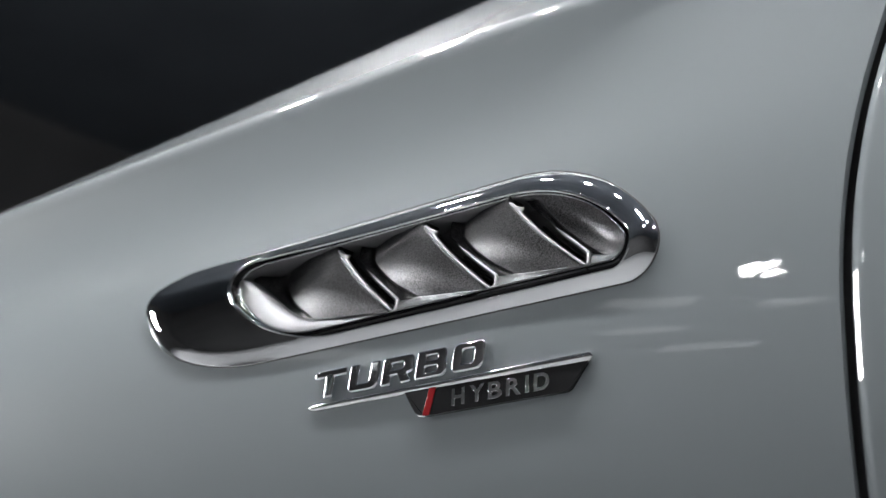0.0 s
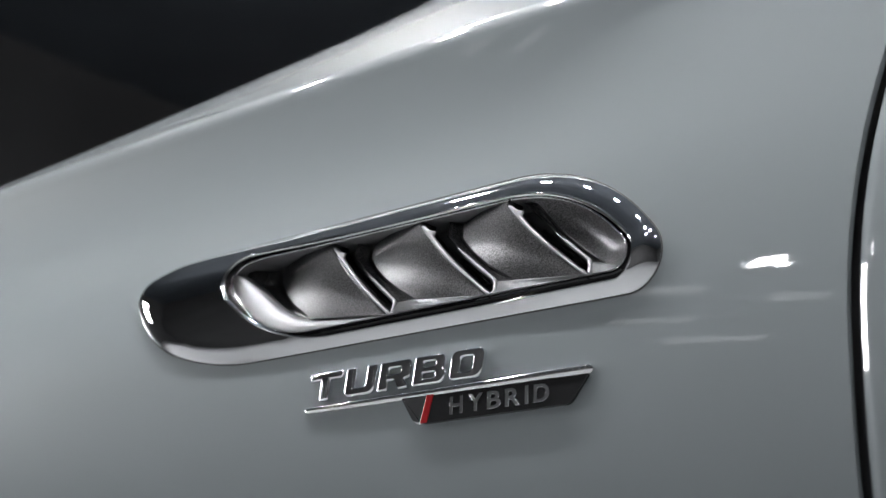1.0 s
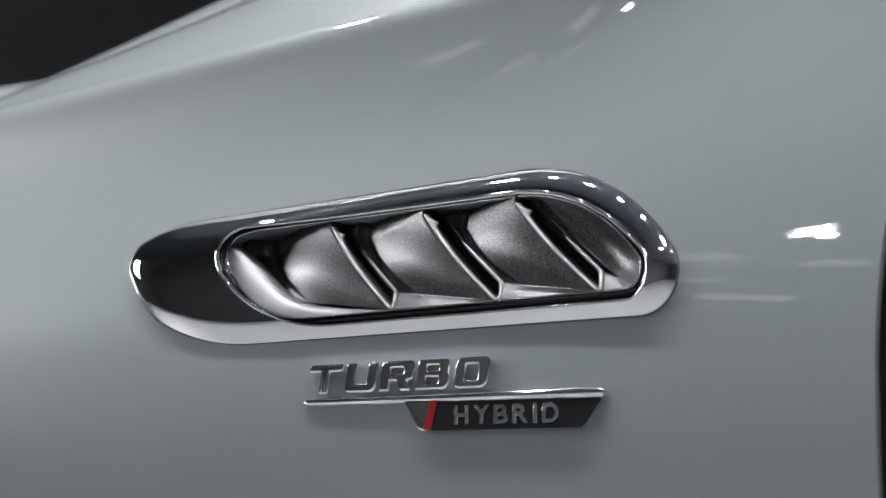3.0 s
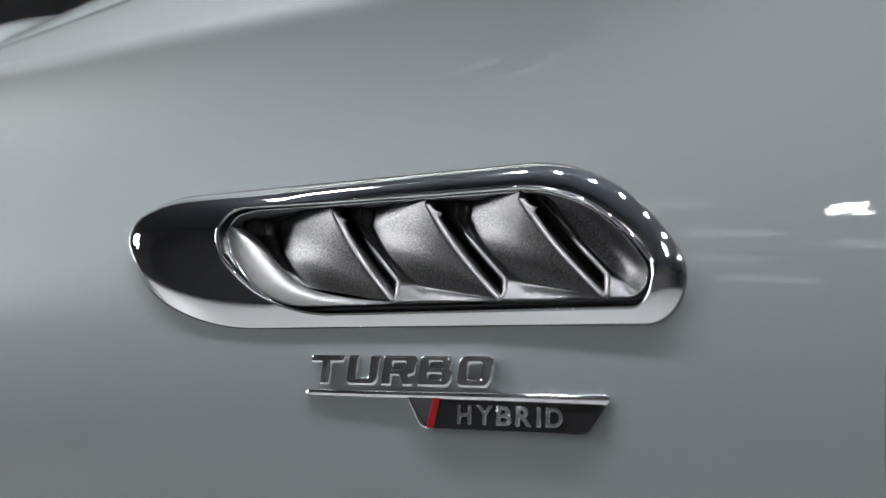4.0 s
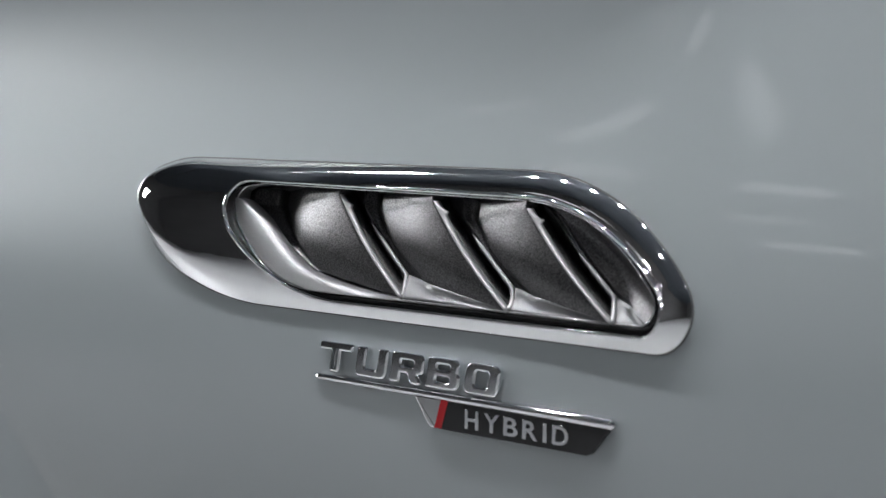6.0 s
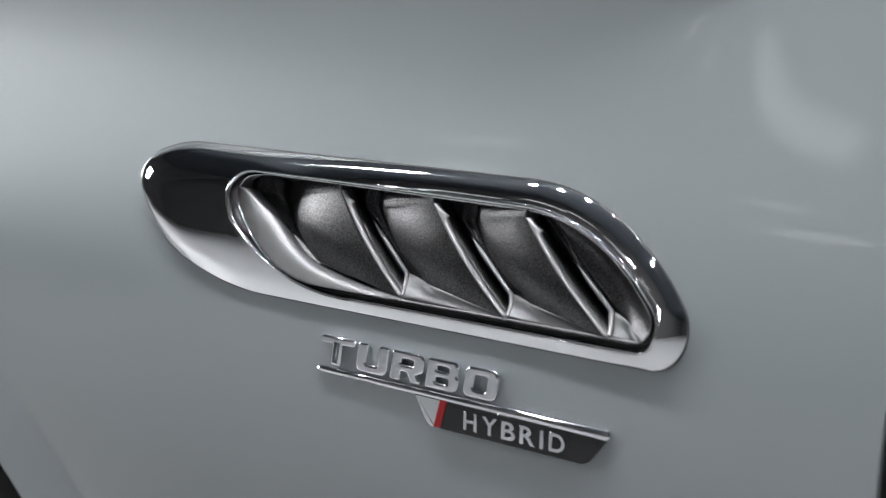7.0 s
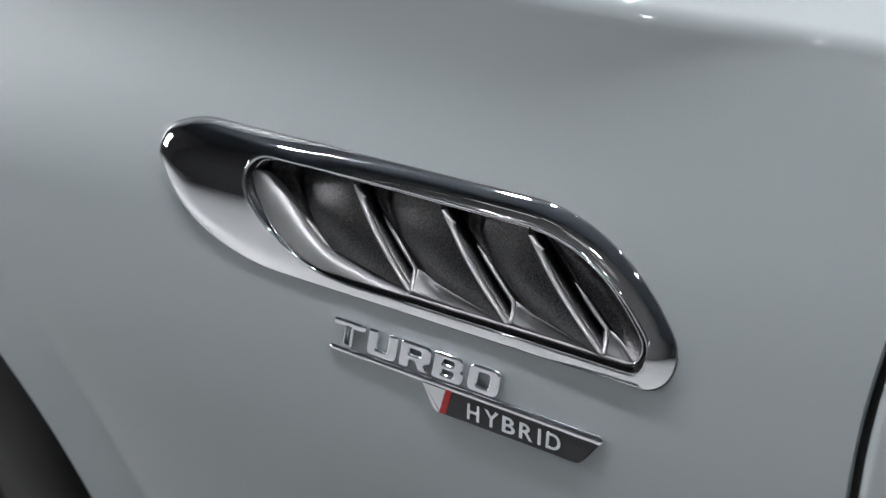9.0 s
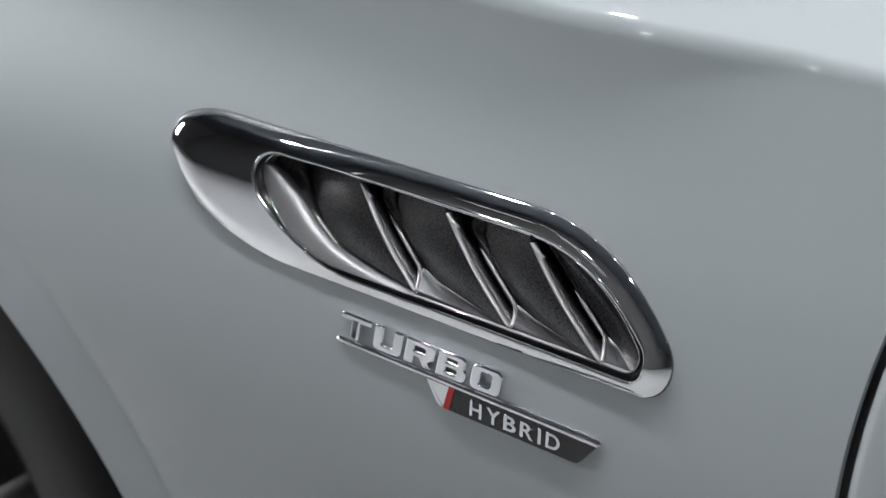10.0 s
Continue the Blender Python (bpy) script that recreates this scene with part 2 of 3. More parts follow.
def studio_lamp(x, y, z, w, d, bright):
    """A square lamp head that aims at the car, on a rod from the ceiling."""
    lamp = tagged(new("studio_lamp"), "square white studio lamp hung from the ceiling", "lamp", group="studio lamps")
    aim = look((x, y, z), (0, 0.1, 0.8), 0 if bright else -18)
    lamp.matrix_world = aim
    bm = box(bmesh.new(), -w / 2 - 0.02, w / 2 + 0.02, -d / 2 - 0.02, d / 2 + 0.02, 0.004, 0.09, 0.008)
    part("casing", bm, CASE, lamp, smooth=False)
    bm = box(bmesh.new(), -w / 2, w / 2, -d / 2, d / 2, -0.004, 0.003)
    part("diffuser", bm, (LAMP_SOFT, LAMP_WHITE, LAMP_ROW, LAMP_TALL)[bright], lamp, "glowing white diffuser", smooth=False)
    inv = aim.inverted()
    bm = tube(bmesh.new(), [inv @ Vector((x, y, z + 0.06)), inv @ Vector((x, y, 3.9))], 0.012)
    part("rod", bm, CASE, lamp)


for row in LAMPS:
    studio_lamp(*row)

RED_GLOW = glow("red_lit_acrylic", (1.0, 0.02, 0.03), 0.3)


def red_sign():
    """A lit red panel on the far wall."""
    sign = tagged(new("wall_sign"), "lit red acrylic panel on the dark wall", "sign")
    sign.matrix_world = pose(-5.96, 5.63, 3.60, 0, 0, 90)
    part("housing", box(bmesh.new(), -0.13, 0.13, -0.03, 0.036, -0.2, 0.2, 0.01), CASE, sign, smooth=False)
    part("panel", box(bmesh.new(), -0.11, 0.11, -0.04, -0.028, -0.17, 0.17, 0.004), RED_GLOW, sign, "glowing red panel", smooth=False)


red_sign()

# ---- the car ----
car = tagged(new("car"), "light grey sports car with a chrome fender vent", "car")
car.location = (0, 0, 0)

OUTER = [(-0.1263, 0.8080, 0.0978), (0.1874, 0.8112, 0.1174), (0.2490, 0.7339, 0.0192), (-0.0758, 0.7328, 0.1964), (-0.1333, 0.7537, 0.0899), (-0.1643, 0.7941, 0.0155)]
INNER = [(-0.0562, 0.7990, 0.0270), (0.1774, 0.7995, 0.1132), (0.2347, 0.7403, 0.0133), (-0.0258, 0.7386, 0.1200), (-0.0650, 0.7715, 0.0108), (-0.0768, 0.7937, 0.0134)]
LIP = [(-0.0491, 0.7970, 0.0238), (0.1756, 0.7973, 0.1037), (0.2246, 0.7453, 0.0097), (-0.0281, 0.7435, 0.0763), (-0.0670, 0.7791, 0.0292), (-0.0698, 0.7936, 0.0098)]


def ring_of(corners):
    """Outlines of the vent with the same number of points round each corner and along each side."""
    return [Vector(p) for p in rounded(corners, arc=18, straight=26)]


def shrunk(ring, d):
    """A ring moved inwards by d along its own normals."""
    n = len(ring)
    out = []
    for i in range(n):
        t = (ring[(i + 2) % n] - ring[i - 2]).normalized()
        out.append(ring[i] + Vector((t.y, -t.x)) * d)
    return out


OUT, INN = ring_of(OUTER), ring_of(INNER)


def edge_distance(p):
    """How far p lies from the vent's outer edge."""
    best = 9.0
    for a, b in zip(OUT, OUT[1:] + OUT[:1]):
        w = b - a
        t = min(1.0, max(0.0, (p - a).dot(w) / max(1e-12, w.length_squared)))
        best = min(best, (a + w * t - p).length)
    return best


def shell_y(p, d):
    """Depth of the chrome shell at p, d metres in from its outer edge."""
    up = smoothstep(0.745, 0.800, p.y)
    high = 0.0033 + 0.0019 * up + 0.0018 * smoothstep(0.10, 0.22, p.x)
    lift = high * (1 - (1 - min(1.0, d / (0.0125 - 0.0070 * up))) ** 2)
    rear = smoothstep(-0.06, 0.03, p.x)     # the crown lies high and broad at the front, low and flat behind
    crown = (0.0055 - 0.0033 * rear) * (1 - ((p.y - 0.790 + 0.018 * rear) / (0.050 - 0.012 * rear)) ** 2)
    return flank(p.x, p.y) - 0.0008 - lift - crown * (1 - (1 - min(1.0, d / (0.0125 + 0.0125 * up))) ** 2)


def rim_y(p):
    """Depth of the shell's inner edge."""
    return flank(p.x, p.y) - 0.0055 + 0.0012 * smoothstep(0.75, 0.797, p.y) - 0.0030 * smoothstep(0.0, -0.06, p.x)


def insert_y(p):
    """Depth of the insert's edge inside the shell."""
    return flank(p.x, p.y) - 0.0050 + 0.0020 * smoothstep(0.75, 0.797, p.y) - 0.0015 * smoothstep(0.0, -0.06, p.x)


def curve_through(points, pieces):
    """A smooth line through a few points, cut into pieces between each two."""
    pts = [Vector(p) for p in points]
    pts = [pts[0] * 2 - pts[1]] + pts + [pts[-1] * 2 - pts[-2]]
    out = []
    for a, b, c, d in zip(pts, pts[1:], pts[2:], pts[3:]):
        for j in range(pieces):
            q = j / pieces
            out.append(0.5 * (2 * b + (c - a) * q + (2 * a - 5 * b + 4 * c - d) * q * q + (3 * b - a - 3 * c + d) * q ** 3))
    return out + [pts[-2]]


def walk_ring(ring, first, last, count):
    """Points at even steps along a closed outline, the short way from one of its points to another."""
    n = len(ring)
    ahead, behind = (last - first) % n, (first - last) % n
    step = 1 if ahead <= behind else -1
    path = [ring[(first + step * i) % n] for i in range(min(ahead, behind) + 1)]
    at = [0.0]
    for a, b in zip(path, path[1:]):
        at.append(at[-1] + (b - a).length)
    out, i = [], 0
    for k in range(count):
        d = at[-1] * k / (count - 1)
        while i < len(path) - 2 and at[i + 1] < d:
            i += 1
        out.append(path[i].lerp(path[i + 1], min(1.0, (d - at[i]) / max(1e-9, at[i + 1] - at[i]))))
    return out


def shrunk_point(p):
    """A point of the insert's outline drawn a little towards the vent's middle."""
    return p + (Vector((0.09, 0.771)) - p).normalized() * 0.0008


def inside(ring, x, z):
    """Whether (x, z) lies within a closed outline."""
    hit = False
    for a, b in zip(ring, ring[1:] + ring[:1]):
        if (a.y > z) != (b.y > z) and x < a.x + (b.x - a.x) * (z - a.y) / (b.y - a.y):
            hit = not hit
    return hit


def thickened(ob, outwards, depth=0.004):
    """Gives a panel its sheet thickness on the inner side."""
    bpy.context.view_layer.update()
    facing = sum((p.normal.dot(outwards) for p in ob.data.polygons), 0.0) > 0
    mod = ob.modifiers.new("skin", "SOLIDIFY")
    mod.thickness, mod.offset = depth, -1 if facing else 1
    bpy.context.view_layer.update()
    me = bpy.data.meshes.new_from_object(ob.evaluated_get(bpy.context.evaluated_depsgraph_get()))
    ob.modifiers.remove(mod)
    ob.data = me
    for p in ob.data.polygons:
        p.use_smooth = True
    sharp_by_angle(ob, 50)
    return ob


def fender():
    cols = 360
    zs = [0.10 + (CREST - 0.10) * k / 225 for k in range(226)]
    x_of = lambda z, s: -1.08 + (gap_x(z) - 0.0022 + 1.08) * s
    bm = bmesh.new()
    rings = skin(x_of, zs, cols)
    xs = [x_of(CREST, s / cols) for s in range(cols + 1)]
    rings += [[(x, *q) for x, q in zip(xs, row)] for row in zip(*(over_top(x) for x in xs))]
    loft(bm, rings, closed=False)
    # the opening behind the vent, and the wheel arch, whose rim is drawn onto its circle
    hole = shrunk(OUT, 0.0015)
    reach = lambda v: math.hypot(v.co.x - ARCH[0], v.co.z - ARCH[1])
    gone = {v for v in bm.verts if -0.17 < v.co.x < 0.25 and 0.73 < v.co.z < 0.82 and inside(hole, v.co.x, v.co.z)}
    wheel_side = {v for v in bm.verts if v.co.y < 0.3 and reach(v) < ARCH_R}
    dead = [f for f in bm.faces if all(v in gone for v in f.verts) or all(v in wheel_side for v in f.verts)]
    bmesh.ops.delete(bm, geom=dead, context="FACES")
    for v in bm.verts:
        r = reach(v)
        if r < ARCH_R and v.co.z < CREST:
            v.co.x, v.co.z = ARCH[0] + (v.co.x - ARCH[0]) * ARCH_R / r, ARCH[1] + (v.co.z - ARCH[1]) * ARCH_R / r
            v.co.y = flank(v.co.x, v.co.z)
    ob = part("fender", bm, PAINT, car, "glossy light grey painted fender")
    return thickened(ob, Vector((0, -1, 0)))


fender()


def arch_lip():
    bm = bmesh.new()
    path = []
    for k in range(120):
        a = radians(-20 + 220 * k / 119)
        x, z = ARCH[0] + ARCH_R * math.cos(a), ARCH[1] + ARCH_R * math.sin(a)
        path.append((x, flank(x, z) + 0.0025, z))
    tube(bm, path, 0.0022, 8)
    part("arch_lip", bm, PAINT, car)
    bm = bmesh.new()
    rings = []
    way = [(math.cos(radians(-25 + 230 * k / 80)), math.sin(radians(-25 + 230 * k / 80))) for k in range(81)]
    for y, r in ((0.004, ARCH_R + 0.001), (0.012, ARCH_R + 0.006), (0.05, ARCH_R + 0.012)):
        rings.append([(ARCH[0] + r * c, flank(ARCH[0] + ARCH_R * c, ARCH[1] + ARCH_R * q) + y, ARCH[1] + r * q) for c, q in way])
    for y, r in ((0.36, ARCH_R + 0.012), (0.40, ARCH_R - 0.05), (0.40, 0.02)):
        rings.append([(ARCH[0] + r * c, y, ARCH[1] + r * q) for c, q in way])
    loft(bm, rings, closed=False)
    part("arch_liner", bm, RUBBER, car, "black plastic wheel arch liner")


arch_lip()


def bonnet():
    bm = bmesh.new()
    rings = []
    for k in range(61):
        u = (k / 60) ** 1.6
        rings.append([(x, *top_profile(x, u)) for x in (-1.08 + 1.33 * s / 133 for s in range(134))])
    loft(bm, rings, closed=False)
    thickened(part("bonnet", bm, PAINT, car, "glossy light grey bonnet"), Vector((0, 0, 1)))


bonnet()


def door():
    zs = [0.14 + (CREST - 0.14) * k / 120 for k in range(121)]
    bm = bmesh.new()
    edge = lambda z, s: gap_x(z) + 0.0022 + (1.25 - gap_x(z)) * s ** 1.4
    rings = skin(edge, zs, 60)
    xs = [edge(CREST, s / 60) for s in range(61)]
    rings += [[(x, *q) for x, q in zip(xs, row)] for row in zip(*(over_top(x) for x in xs))]
    # the front edge is chamfered and folds inwards
    folded = []
    for ring in rings:
        x, y, z = ring[0]
        fold = [(x + dx, y + dy, z) for dx, dy in ((0, 0.03), (0, 0.0046), (0.0002, 0.0031), (0.0007, 0.0023), (0.0012, 0.0019), (0.0018, 0.00164), (0.0044, 0.0005), (0.0050, 0.00026), (0.0064, 0))]
        folded.append(fold + [p for p in ring if p[0] > x + 0.0075])
    n = min(len(r) for r in folded)
    loft(bm, [r[:9] + r[len(r) - (n - 9):] for r in folded], closed=False)
    thickened(part("door", bm, PAINT, car, "glossy light grey door"), Vector((0, -1, 0)), 0.0025)
    bm = bmesh.new()
    rings = []
    for z in zs:
        x, y = gap_x(z), flank(gap_x(z), z)
        rings.append([(x - 0.012, y + 0.012, z), (x + 0.012, y + 0.012, z), (x + 0.012, y + 0.03, z), (x - 0.012, y + 0.03, z)])
    loft(bm, rings, caps=(True, True))
    part("door_seal", bm, DARK, car, "black rubber door seal", smooth=False)


door()


def side_vent():
    vent = tagged(new("side_vent"), "chrome-framed fender vent with grey louvre blades")
    vent.parent = car
    lip = ring_of(LIP)
    flush = [shell_y(i, edge_distance(i)) for i in INN]
    depth = [a + (rim_y(i) - a) * smoothstep(0.742, 0.765, i.y) * smoothstep(-0.100, 0.080, i.x) for i, a in zip(INN, flush)]
    # chrome shell from the outer edge to the opening
    bm = bmesh.new()
    rings = []
    steps = [0.02, 0.035, 0.05, 0.09, 0.14, 0.2, 0.28, 0.37, 0.47, 0.58, 0.7, 0.82, 0.92, 1.0]
    rings.append([(p.x, flank(p.x, p.y) + 0.004, p.y) for p in OUT])
    rings.append([(p.x, flank(p.x, p.y) - 0.0002, p.y) for p in OUT])
    high = [flank(i.x, i.y) - 0.0002 - y for i, y in zip(INN, depth)]
    lean = [smoothstep(0.742, 0.765, i.y) * smoothstep(-0.100, 0.080, i.x) for i in INN]
    for s in steps:
        row = []
        for o, i, h, w in zip(OUT, INN, high, lean):
            p = o.lerp(i, s)
            domed = shell_y(p, edge_distance(p))
            rolled = flank(p.x, p.y) - 0.0002 - h * (1 - (1 - s) ** 2.6)
            row.append((p.x, domed + (rolled - domed) * w, p.y))
        rings.append(row)
    loft(bm, rings)
    part("chrome_shell", bm, CHROME, vent, "mirror-bright chrome surround")
    # a thin black tube stands in for the soft shadow along the shell's edge
    bm = bmesh.new()
    tube(bm, [(p.x, flank(p.x, p.y) + 0.0001, p.y) for p in shrunk(OUT, -0.0001)], 0.0005, 6, closed=True)
    part("edge_shade_line", bm, DARK, vent, "thin black line added as the shade round the surround")
    # a chrome bead on the shell's inner edge, a black groove, a second thin bead on the insert
    bm = bmesh.new()
    tube(bm, [(p.x, y + 0.0005, p.y) for p, y in zip(shrunk(INN, 0.0007), depth)], [0.0003 + 0.0008 * smoothstep(0.740, 0.752, p.y) for p in INN], 14, closed=True)
    part("trim_ring", bm, CHROME, vent, "thin chrome ring round the opening")
    bm = bmesh.new()
    rims = [a.lerp(b, 0.45) for a, b in zip(INN, lip)]
    loft(bm, [[(p.x, y + 0.0010, p.y) for p, y in zip(shrunk(INN, 0.0012), depth)], [(p.x, y + 0.0034, p.y) for p, y in zip(rims, depth)], [(p.x, insert_y(p) + 0.0034, p.y) for p in shrunk(lip, -0.0003)], [(p.x, insert_y(p) + 0.0004, p.y) for p in lip]])
    part("gasket", bm, GLOSS_BLACK, vent, "gloss black gap round the insert")
    bm = bmesh.new()
    tube(bm, [(p.x, insert_y(p) + 0.0003, p.y) for p in shrunk(lip, 0.0003)], [0.0001 + 0.0004 * smoothstep(0.746, 0.757, p.y) for p in lip], 10, closed=True)
    part("insert_bead", bm, CHROME, vent, "fine bright bead along the insert")
    bm = bmesh.new()
    walls = shrunk(lip, 0.0007)
    loft(bm, [[(p.x, insert_y(p) + 0.0003, p.y) for p in walls], [(p.x, insert_y(p) + 0.003, p.y) for p in walls], [(p.x, 0.026, p.y) for p in walls]], caps=(False, True))
    part("recess", bm, WELL, vent, "dark grey recess behind the blades", smooth=False)

    # the scoop: a satin crescent at the front that runs out below the first blade
    inner = curve_through([(-0.0655, 0.0022, 0.7880), (-0.0590, 0.0042, 0.7868), (-0.0470, 0.0062, 0.7784), (-0.0275, 0.0035, 0.7637), (-0.0060, 0.0006, 0.7536), (0.026, -0.0008, 0.7482), (0.0578, -0.0016, 0.7453)], 12)
    n = len(inner)
    first = min(range(len(lip)), key=lambda i: (lip[i] - Vector((-0.0672, 0.7885))).length)
    last = min(range(len(lip)), key=lambda i: (lip[i] - Vector((0.0578, 0.7436))).length)
    way = walk_ring(lip, first, last, n)
    bm = bmesh.new()
    rows = []
    for share, sink in ((0.0, 0.0022), (0.015, 0.0007), (0.05, 0.0001), (0.12, 0.0), (0.3, 0.0), (0.5, 0.0), (0.68, 0.0002), (0.82, 0.0006), (0.92, 0.0018), (1.0, 0.0042)):
        row = []
        for i in range(n):
            a, b = Vector((way[i].x, insert_y(way[i]), way[i].y)), inner[i]
            wide = min(1.0, (b - a).length / 0.012)
            p = a.lerp(b, share)
            row.append(p + Vector((0, sink * (wide if share > 0.5 else 1.0) - 0.0006 * math.sin(math.pi * share) * wide, 0)))
        rows.append(row)
    for push, sink in ((-0.0004, 0.0008), (-0.0045, 0.0040), (-0.0130, 0.0115)):
        rows.append([p + Vector((push, sink, push * 0.4)) for p in rows[9]])
    loft(bm, rows, closed=False)
    sharp_by_angle(part("scoop", bm, SATIN, vent, "satin silver scoop inside the vent"), 60)

    # louvre blades: from a deep leading rib over a crease to a bright trailing edge, then the end wall
    lines = (
        (None, ((-0.0395, 0.0150, 0.7835), (-0.0045, 0.0050, 0.7537)), ((0.0075, 0.0078, 0.7935), (0.0583, -0.0012, 0.7456))),
        (((0.0180, 0.0136, 0.7875), (0.0534, 0.0100, 0.7560)), ((0.0300, 0.0140, 0.7846), (0.0725, 0.0044, 0.7532)), ((0.0738, 0.0056, 0.7937), (0.1266, -0.0023, 0.7456))),
        (((0.0868, 0.0112, 0.7870), (0.1242, 0.0068, 0.7556)), ((0.0975, 0.0112, 0.7842), (0.1390, 0.0034, 0.7530)), ((0.1338, 0.0038, 0.7933), (0.1876, -0.0040, 0.7460))),
        (((0.1400, 0.0085, 0.7950), (0.1835, 0.0066, 0.7562)), ((0.1495, 0.0070, 0.7945), (0.1935, 0.0045, 0.7530)), None),
    )
    rows = 30
    end_way = walk_ring(lip, min(range(len(lip)), key=lambda i: (lip[i] - Vector((0.135, 0.7972))).length), min(range(len(lip)), key=lambda i: (lip[i] - Vector((0.2075, 0.7476))).length), rows + 1)
    foot_before = None
    for k, (lead, crease, trail) in enumerate(lines):
        end_wall = trail is None
        skin_rows, ribs, edge, back_edge = [], [], [], []
        for r in range(rows + 1):
            v = r / rows                          # 0 at the top, 1 at the foot
            arc = math.sin(math.pi * v)
            c = Vector(crease[0]).lerp(Vector(crease[1]), v) + Vector((-0.0040, 0.0, 0.0)) * arc
            if end_wall:
                p = shrunk_point(end_way[r])
                t = Vector((p.x, insert_y(p) + 0.0010, p.y))
            else:
                t = Vector(trail[0]).lerp(Vector(trail[1]), v) + Vector((-0.0022, -0.0012, 0.0)) * arc
            s = inner[12 + round(36 * v)] + Vector((-0.0060, 0.0065, -0.0020)) * (1 - 0.75 * v) if lead is None else Vector(lead[0]).lerp(Vector(lead[1]), v) + Vector((-0.0010, 0.0004, 0)) * arc
            start = s if lead is None else s + Vector((-0.0002, 0.0003, 0))
            dip = start.lerp(c, 0.5) + Vector((0, (0.011 if lead is None else 0.0045) * (1 - v) ** 0.7 + 0.0012, 0))
            nose = [start * (1 - q) ** 2 + dip * 2 * q * (1 - q) + c * q * q for q in (j / 8 for j in range(8))]
            face = []
            for q in (0.0, 0.03, 0.06, 0.12, 0.2, 0.3, 0.4, 0.5, 0.6, 0.7, 0.8, 0.88, 0.94, 1.0):
                swell = (0.0050 * math.sin(math.pi * v ** 1.7) if end_wall else -0.0026 * arc) * (0.35 * (1 - q) + 0.75 * math.sin(math.pi * q))
                face.append(c.lerp(t, q) + Vector((0, swell, 0)))
            ribs.append(s + Vector((0, -0.0012, 0)))
            row = [nose[0] + Vector((-0.0010, 0.018, 0.0))] + nose + face
            if not end_wall:
                row.append(t + Vector((-0.0004, 0.012, 0)))
            skin_rows.append(row)
            back_edge.append(t + Vector((0.0012, 0.0040, 0)))
            ex, ey, z = t.x + 0.0004, t.y - 0.0001, t.z
            w = 0.0013 + (0.0040 * max(0.0, 1 - abs(v - 0.10) / 0.045) if v < 0.15 else 0.0)
            edge.append([(ex - 0.0012, ey + 0.0010, z), (ex - 0.0010, ey, z), (ex - 0.0002, ey - 0.0005, z), (ex + w * 0.7, ey - 0.0001, z), (ex + w, ey + 0.0010, z), (ex + 0.0006, ey + 0.0034, z)])
        # the upper edge bends back and runs up into the recess
        folds = [[p + Vector((0, back, up)) for p in skin_rows[0]] for back, up in ((0.0018, 0.0090), (0.0007, 0.0046), (0.0003, 0.0022), (0.0001, 0.0008))] if not end_wall else []
        bm = bmesh.new()
        loft(bm, folds + skin_rows, closed=False)
        part("blade", bm, BLADE, vent, "grained dark grey end wall of the vent" if end_wall else "grained dark grey louvre blade")
        if k:
            # the rib runs down beside the slot and turns back to the foot of the blade before it
            bend = Vector((ribs[-1].x + 0.0030, foot_before.y + 0.0050, 0.7488))
            turn = [foot_before * (1 - q) ** 2 + bend * 2 * q * (1 - q) + ribs[-1] * q * q for q in (j / 10 for j in range(10))]
            path = ribs[8 + 8 * end_wall:] + turn[::-1]
            bm = bmesh.new()
            tube(bm, path, [min(0.0011, 0.0003 + 0.00015 * i) for i in range(len(path))], 8)
            part("rib", bm, EDGE, vent, "thin bright rib round a slot")
            bm = bmesh.new()
            tube(bm, [p + Vector((-0.0065, 0.009, -0.001)) for p in ribs[10:29]], 0.0008, 8)
            part("rib", bm, BLADE, vent)
            # the satin ledge below the blade
            low = skin_rows[-1][1:-1] if not end_wall else skin_rows[-1][1:]
            upper = turn + [p + Vector((0, -0.0003, 0)) for p in low]
            x0, x1 = upper[0].x, upper[-1].x
            lower = []
            for i, p in enumerate(upper):
                x = x0 + (x1 - x0) * max(0.0, (i - 9) / (len(upper) - 10))
                floor_p = Vector((x, 0.7444 if x < 0.2 else 0.7444 + (x - 0.2) ** 2 * 30))
                lower.append(Vector((x, insert_y(floor_p) + 0.0020, floor_p.y)))
            bm = bmesh.new()
            loft(bm, [[p + Vector((0, 0.0025, -0.0003)) for p in lower]] + [[a.lerp(b, q) + Vector((0, 0.0006 * math.sin(math.pi * q), 0)) for a, b in zip(lower, upper)] for q in (0, 0.2, 0.4, 0.6, 0.8, 1.0)] + [[p + Vector((0, 0.0014, 0.0004)) for p in upper]], closed=False)
            part("ledge", bm, LEDGE, vent, "satin silver ledge below a blade")
        if not end_wall:
            bm = bmesh.new()
            loft(bm, edge, closed=True, caps=(True, True))
            part("blade_edge", bm, EDGE, vent, "bright worn edge of a blade")
            foot_before = back_edge[-1] + Vector((0, -0.003, 0.0004))
    return vent


side_vent()


